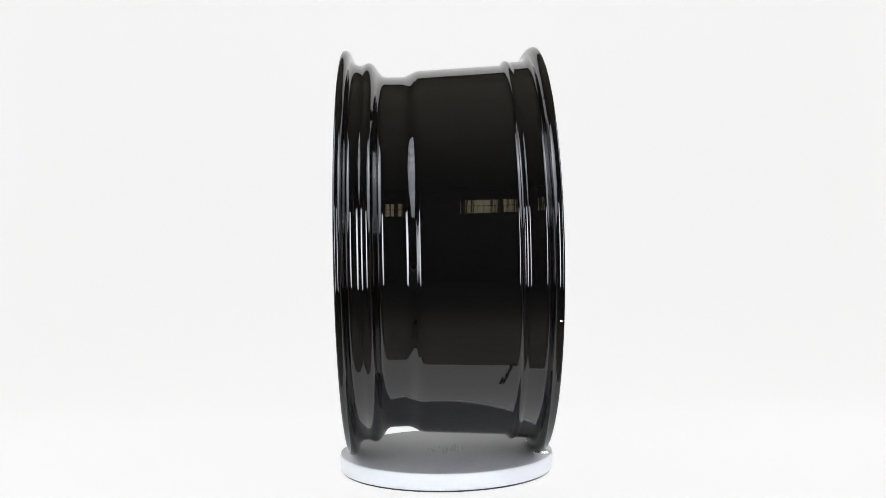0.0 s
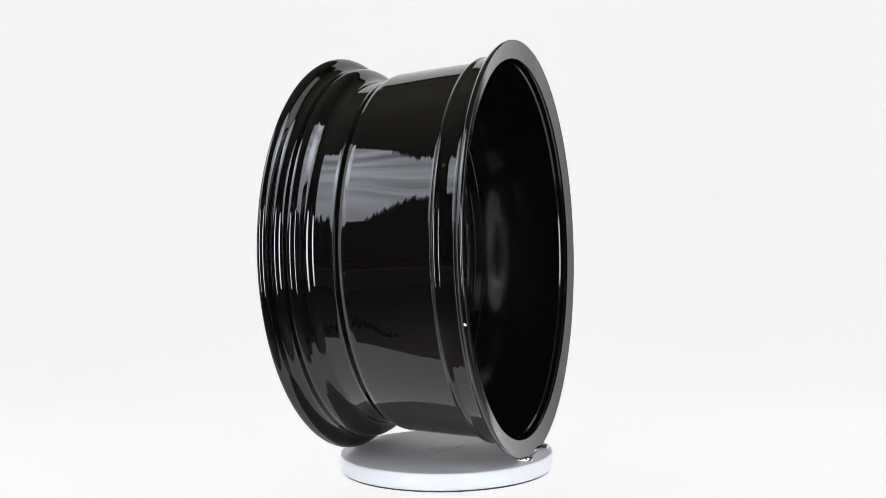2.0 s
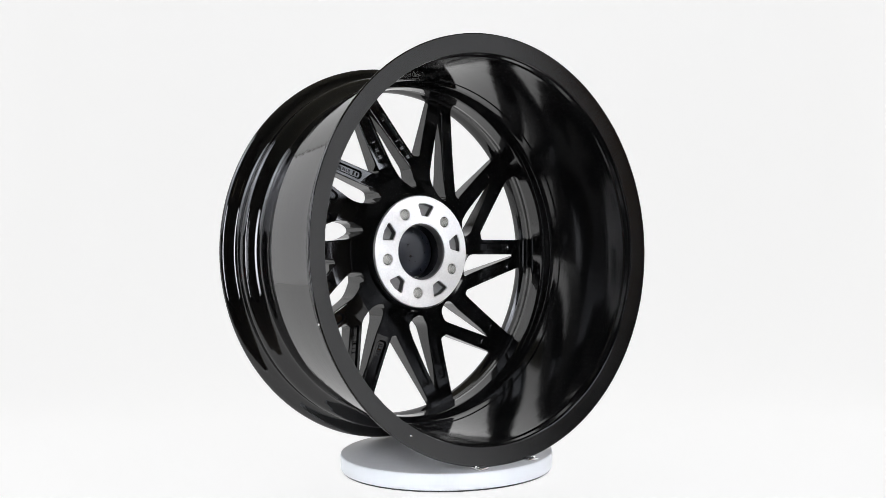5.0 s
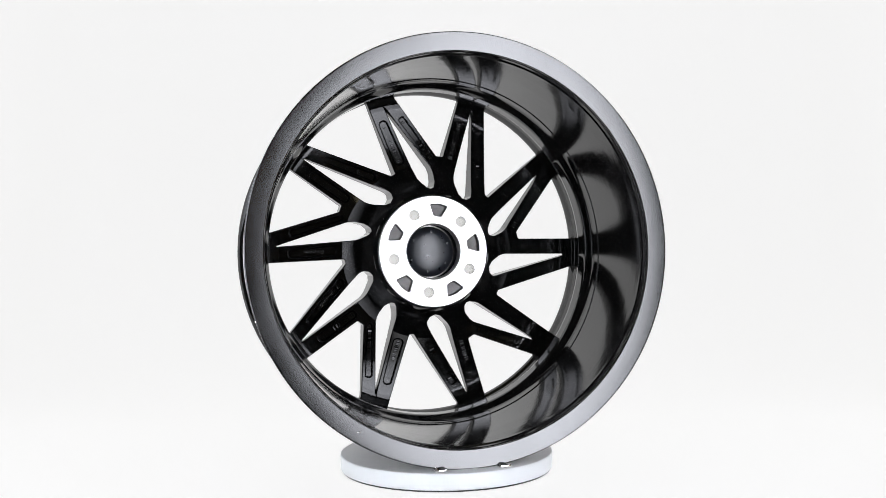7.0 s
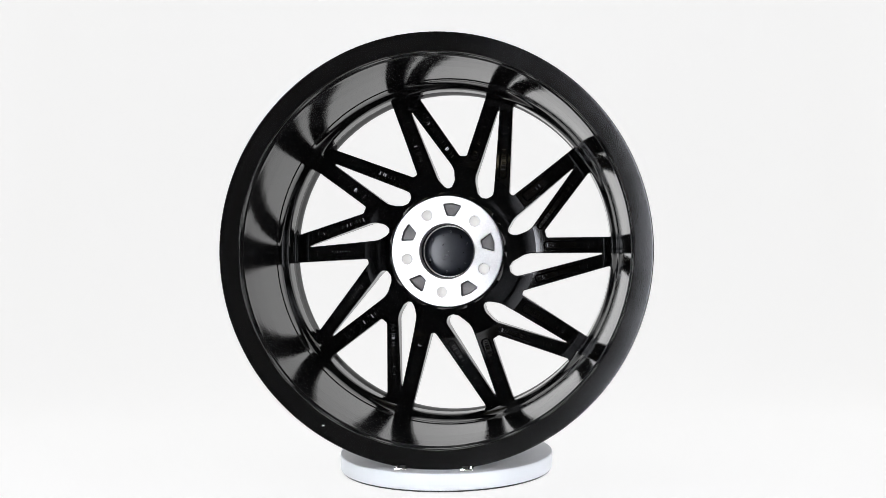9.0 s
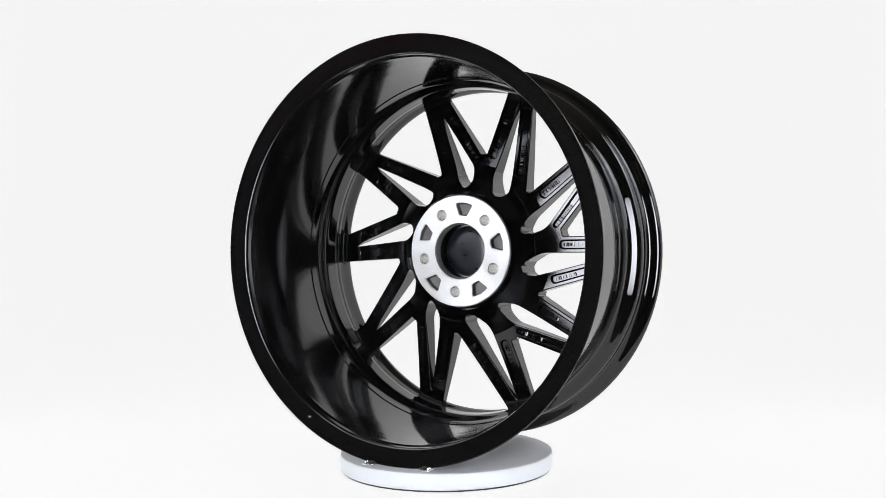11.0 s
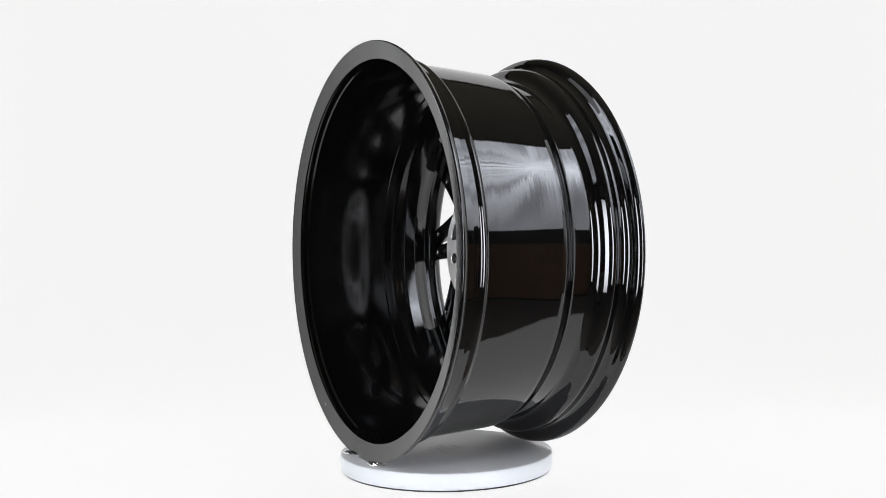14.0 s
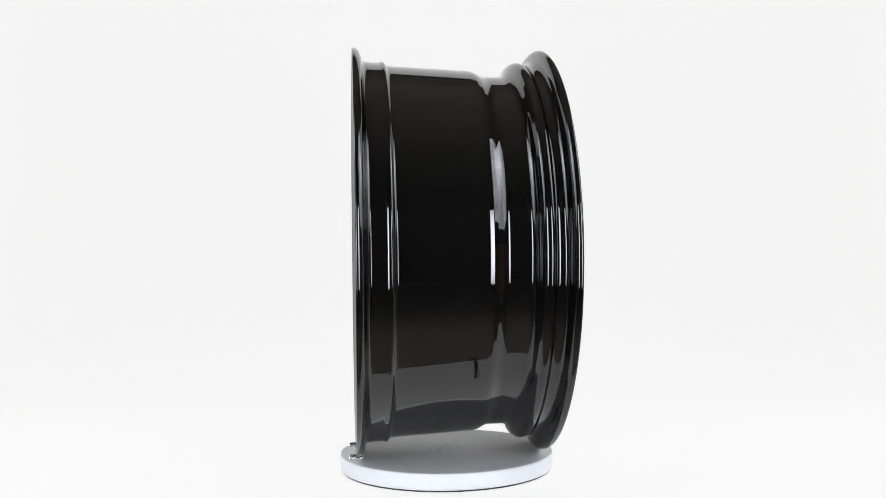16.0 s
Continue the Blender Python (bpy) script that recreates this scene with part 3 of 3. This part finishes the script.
def letters(spoke, pk, seed, word="", start=0.0, size=0.0):
    """Raised casting marks along a pocket's floor: a word where it can be read, else short bars."""
    rng = random.Random(seed)
    a, b = Vector(pk[:2]), Vector(pk[2:4])
    d = (b - a).normalized()
    n = Vector((-d.y, d.x))
    bm = bmesh.new()
    s, total = 0.006, (b - a).length
    stop = total * rng.uniform(0.45, 0.6)
    if word:
        text = bpy.data.curves.new("lettering", "FONT")
        text.body, text.size, text.extrude, text.resolution_u, text.align_y = word, size, 0.0003, 3, "CENTER"
        text.bevel_depth, text.bevel_resolution = 0.0005, 2
        holder = bpy.data.objects.new("lettering", text)
        flat = bpy.data.meshes.new_from_object(holder)
        bm.from_mesh(flat)
        bpy.data.objects.remove(holder), bpy.data.curves.remove(text), bpy.data.meshes.remove(flat)
        for v in bm.verts:
            p = a + d * (start + v.co.x) + n * v.co.y
            v.co = (p.x, -(back_u(p.length) - 0.0028) - v.co.z, p.y)
        s = stop = total - 0.012
    while s < total - 0.006:
        if s < stop or s > total - 0.012:
            p = a + d * s
            r = p.length
            w = rng.uniform(0.0005, 0.0010)
            h = rng.uniform(0.0019, 0.0030)
            slope = math.atan2(back_u(r + 0.005) - back_u(r - 0.005), 0.01)
            m = Matrix.Translation((p.x, -(back_u(r) - 0.0026), p.y)) @ Matrix.Rotation(-math.atan2(d.y, d.x), 4, "Y") @ Matrix.Rotation(-slope + rng.uniform(-0.12, 0.12), 4, "Z") \
                @ Matrix.Rotation(rng.uniform(-0.1, 0.1), 4, "X")
            box(bm, -w, w, -0.0008, 0.0008, -h, h, m=m)
        s += rng.choice((0.0024, 0.0027, 0.0030, 0.0052))
    label = "raised cast lettering of one word" if word else "raised cast lettering worn unreadable"
    tagged(part("cast_lettering", bm, INSIDE, spoke, label), kind="stuff")


def mm(points):
    return [(u / 1000, r / 1000) for u, r in points]


def build_wheel():
    base = new("alloy_wheel")
    tagged(base, "gloss black twin-spoke alloy car wheel standing upright on a turntable", "wheel")
    made = []
    rim = part("rim", lathe(mm(supported(OUTER + INNER)), 360), GLOSS, None, "gloss black barrel with stepped bead seats", smooth=50)
    # the inner side of the barrel has a softer finish
    rim.data.materials.append(INSIDE)
    profile, first_inner = supported(OUTER + INNER), len(supported(OUTER + INNER[:1])) - 2
    for f in rim.data.polygons:
        if f.index % len(profile) >= first_inner:
            f.material_index = 1
    made.append(rim)
    made.append(part("inner_flange_face", lathe(mm([(114.8, 248.9), (117.0, 249.0), (117.4, 249.8), (122.4, 269.8), (122.8, 271.0), (122.5, 271.7), (121.1, 271.4), (117.8, 258.0)]), 360), FACE, None, "satin black flat flange face", smooth=11))

    # hub: black cone under the machined pad, with the bolt holes through it
    bm = bmesh.new()

    def circle(cx, cy, r, n):
        return [Vector((cx + r * math.cos(2 * math.pi * k / n), cy + r * math.sin(2 * math.pi * k / n))) for k in range(n)]

    def ring(points, u):
        return [bm.verts.new((p.x, -u, p.y)) for p in points]

    bolts = [circle(*polar(58.6, 118.14 - 72 * k)[:2], 0.0082, 28) for k in range(5)]
    rounds = [circle(0, 0, r / 1000, 144) for r in (78.6, 79.4, 80.6, 82.0, 85.0, 90.0, 90.6, 90.6, 90.0)]
    levels = [-62.5, -52.6, -52.2, -54.0, -60.0, -68.5, -80.0, -106.0, -109.0]
    stack = [ring(p, u / 1000) for p, u in zip(rounds, levels)]
    bore_top, bore_low = ring(circle(0, 0, 0.0375, 96), -0.0625), ring(circle(0, 0, 0.0368, 96), -0.109)
    tops, lows = [ring(h, -0.0625) for h in bolts], [ring(h, -0.109) for h in bolts]
    filled(bm, [stack[0], bore_top] + tops)
    filled(bm, [stack[-1], bore_low] + lows)
    for a, b in zip(stack + [bore_top] + tops, stack[1:] + [None, bore_low] + lows):
        if b is not None:
            band(bm, a, b)
    made.append(part("hub", bm, CAST, None, smooth=40))
    # the machined mounting pad with its five bolt holes and five pockets
    bm = bmesh.new()

    def ring(points, u):
        return [bm.verts.new((p.x, -u, p.y)) for p in points]

    def circle(cx, cy, r, n):
        return [Vector((cx + r * math.cos(2 * math.pi * k / n), cy + r * math.sin(2 * math.pi * k / n))) for k in range(n)]

    top_u, low_u = -0.0490, -0.0628
    outline = circle(0, 0, 0.0785, 144)
    bore = circle(0, 0, 0.0405, 96)
    holes, pockets = [], []
    for k in range(5):
        a = 118.14 - 72 * k
        x, y, _ = polar(58.6, a)
        holes.append(circle(x, y, 0.0083, 28))
        c = a - 36 + 0.4
        pockets.append(divided(rounded([polar(68.8, c - 12.2, 2.6), polar(69.6, c, 0), polar(68.8, c + 12.2, 2.6), polar(50.6, c + 7.2, 2.6), polar(49.8, c, 0), polar(50.6, c - 7.2, 2.6)], 5), 0.004))
    sides = [outline, bore] + holes + pockets
    tops = [ring(outline, top_u), ring(bore, top_u)] + [ring(h, top_u) for h in holes + pockets]
    filled(bm, tops)
    for shape, t in zip(sides, tops):
        if shape in holes or shape in pockets or shape is bore:
            lo = ring(inset(shape, lambda p: 0.0006), top_u - 0.0007)
        else:
            lo = ring([p * 1.010 for p in shape], top_u - 0.0008)
        end = [bm.verts.new((v.co.x, -low_u, v.co.z)) for v in lo]
        band(bm, t, lo), band(bm, lo, end)
    pad = part("mounting_pad", bm, PAD, None, "bare machined aluminium mounting face", smooth=30)
    made.append(pad)
    for k, shape in enumerate(pockets):
        bm = bmesh.new()
        lo = [bm.verts.new((p.x, 0.0580, p.y)) for p in inset(shape, lambda p: 0.0002)]
        filled(bm, [lo])
        hi = [bm.verts.new((v.co.x, 0.0620, v.co.z)) for v in lo]
        band(bm, lo, hi)
        filled(bm, [hi])
        part("pocket_floor", bm, POCKET, pad, "rough cast pocket")
        bm = bmesh.new()
        a1 = [bm.verts.new((p.x, 0.0510, p.y)) for p in inset(shape, lambda p: 0.0007)]
        b1 = [bm.verts.new((p.x, 0.0574, p.y)) for p in inset(shape, lambda p: 0.0020)]
        c1 = [bm.verts.new((p.x, 0.0578, p.y)) for p in inset(shape, lambda p: 0.0007)]
        band(bm, a1, b1), band(bm, b1, c1), band(bm, c1, a1)
        part("pocket_wall", bm, POCKET_WALL, pad, "dark sloping pocket wall", smooth=30)
    for k in range(5):
        x, y, _ = polar(58.6, 118.14 - 72 * k)
        bm = bmesh.new()
        out_, in_ = circle(x, y, 0.0081, 24), circle(x, y, 0.0076, 24)
        a1, b1 = [bm.verts.new((p.x, 0.0500, p.y)) for p in out_], [bm.verts.new((p.x, 0.0500, p.y)) for p in in_]
        a2, b2 = [bm.verts.new((p.x, 0.1090, p.y)) for p in out_], [bm.verts.new((p.x, 0.1090, p.y)) for p in in_]
        band(bm, a1, b1), band(bm, a1, a2), band(bm, b1, b2), band(bm, a2, b2)
        part("bolt_sleeve", bm, STEEL, pad, "machined bolt hole", smooth=40)
    # centre cap seen from behind
    made.append(part("centre_cap", lathe(mm([(-72, 0.2), (-72.2, 12), (-73.0, 24), (-74.6, 32.0), (-77.5, 36.4), (-82, 36.6), (-82, 0.2)]), 96), CAP, None, "black plastic centre cap from behind", smooth=40))
    for k in range(6):
        x, y, _ = polar(29.0, 24 + 60 * k)
        bm = bmesh.new()
        bmesh.ops.create_cone(bm, segments=14, radius1=0.0016, radius2=0.0013, depth=0.0022, cap_ends=True, matrix=Matrix.Translation((x, 0.0733, y)) @ Matrix.Rotation(radians(90), 4, "X"))
        part("peg", bm, CAP, made[-1], smooth=30)
    made.append(part("bore_ring", lathe(mm([(-49.6, 40.3), (-49.8, 39.4), (-51.8, 38.2), (-64.0, 38.0), (-64.0, 40.3)]), 128), POCKET, None, "thin machined bore edge", smooth=30))

    fork_a = [polar(80, 17.2), polar(90.5, 17.3), polar(92.8, 20.6, 6), polar(105.5, 26.4, 32), polar(220, 33.6, 3), polar(222.5, 33.95, 1.5), polar(241, 33.9), polar(241, 39.2),
              polar(233, 39.0, 2), polar(122.5, 39.9, 3.5), polar(121.2, 43.4, 3.5), polar(230, 65.8, 2), polar(241, 66.4), polar(241, 70.75), polar(224, 70.7, 1.5),
              polar(221, 69.85, 3), polar(109.5, 52.2, 30), polar(102.5, 50.5, 11), polar(93.6, 52.6, 6), polar(90.5, 57.4), polar(80, 57.4)]
    fork_b = [polar(80, -14.5), polar(90.5, -14.5), polar(93.4, -9.6, 7), polar(112, -1.9, 32), polar(221.5, -1.2, 3), polar(224, -1.05, 1.5), polar(241, -1.15), polar(241, 4.2),
              polar(232, 4.2, 2), polar(142.0, 7.0, 3.5), polar(141, 11.6, 3.5), polar(230, 28.7, 2), polar(241, 29.2), polar(241, 34.0), polar(222.5, 33.85, 1.5),
              polar(219.5, 33.0, 3), polar(136, 18.6, 40), polar(122, 13.7, 40), polar(103, 12.1, 16), polar(92.8, 13.8, 6), polar(90.5, 17.1), polar(80, 17.1)]
    pockets_a = [pocket(133, 203, ((105.5, 26.4), (220, 33.6)), ((122.5, 39.9), (233, 39.0))),
                 pocket(133, 203, ((121.2, 43.4), (230, 65.8)), ((109.5, 52.2), (221, 69.85)))]
    pockets_b = [pocket(137, 203, ((112, -1.9), (221.5, -1.2)), ((142, 7.0), (232, 4.2))),
                 pocket(133, 203, ((141, 11.6), (230, 28.7)), ((136, 18.6), (219.5, 33.0)))]
    first = []
    for corners, pk in ((fork_a, pockets_a), (fork_b, pockets_b)):
        first.append((spoke_pair("twin_spoke", corners, pk), pk))
    WORDS = {9: ("German", 0.019, 0.0086), 10: ("Engineered", 0.013, 0.0080)}
    count = 0
    for k in range(5):
        for spoke, pk in first:
            ob = spoke if k == 0 else new("twin_spoke", spoke.data)
            ob.matrix_basis = Matrix.Rotation(-radians(72 * k), 4, "Y")
            made.append(ob)
            for one in pk:
                count += 1
                word, start, size = WORDS.get(count, ("", 0.0, 0.0))
                letters(ob, one, count, word, start, size)
    # a chip of bare metal in the flange's face
    x, y, _ = polar(259.0, -122.6)
    made.append(part("paint_chip", box(bmesh.new(), x - 0.0016, x + 0.0016, -0.1204, -0.1192, y - 0.0007, y + 0.0007, 0.0003), STEEL, None, "bare metal chip"))
    # and one on the flange's outer edge
    x, y, _ = polar(271.8, 197.3)
    made.append(part("paint_chip", box(bmesh.new(), x - 0.0008, x + 0.0010, -0.1218, -0.1184, y - 0.0013, y + 0.0013, 0.0004), STEEL, None, "bare metal chip"))
    for ob in made:
        ob.parent = base
        ob.matrix_basis = Matrix.Translation((-0.001, 0, 0.2718 + TT)) @ Matrix.Rotation(radians(-0.19), 4, "X") @ ob.matrix_basis
    return base


WHEEL = build_wheel()


# ---- what turns ----
def motions():
    # an even turn, a little quicker just after the start and at the end
    def turn(t):
        return 91.2355 - 10.9272 * t + 0.65 * max(0.0, 1 - t / 3.5) ** 1.3 - 0.35 * max(0.0, t - 15.0)

    rows = [(0.5 * i, pose(0, 0, 0, 0, 0, turn(0.5 * i))) for i in range(33)]
    for thing in (WHEEL, PLATTER, *CLIPS):
        walk(thing, rows)


motions()
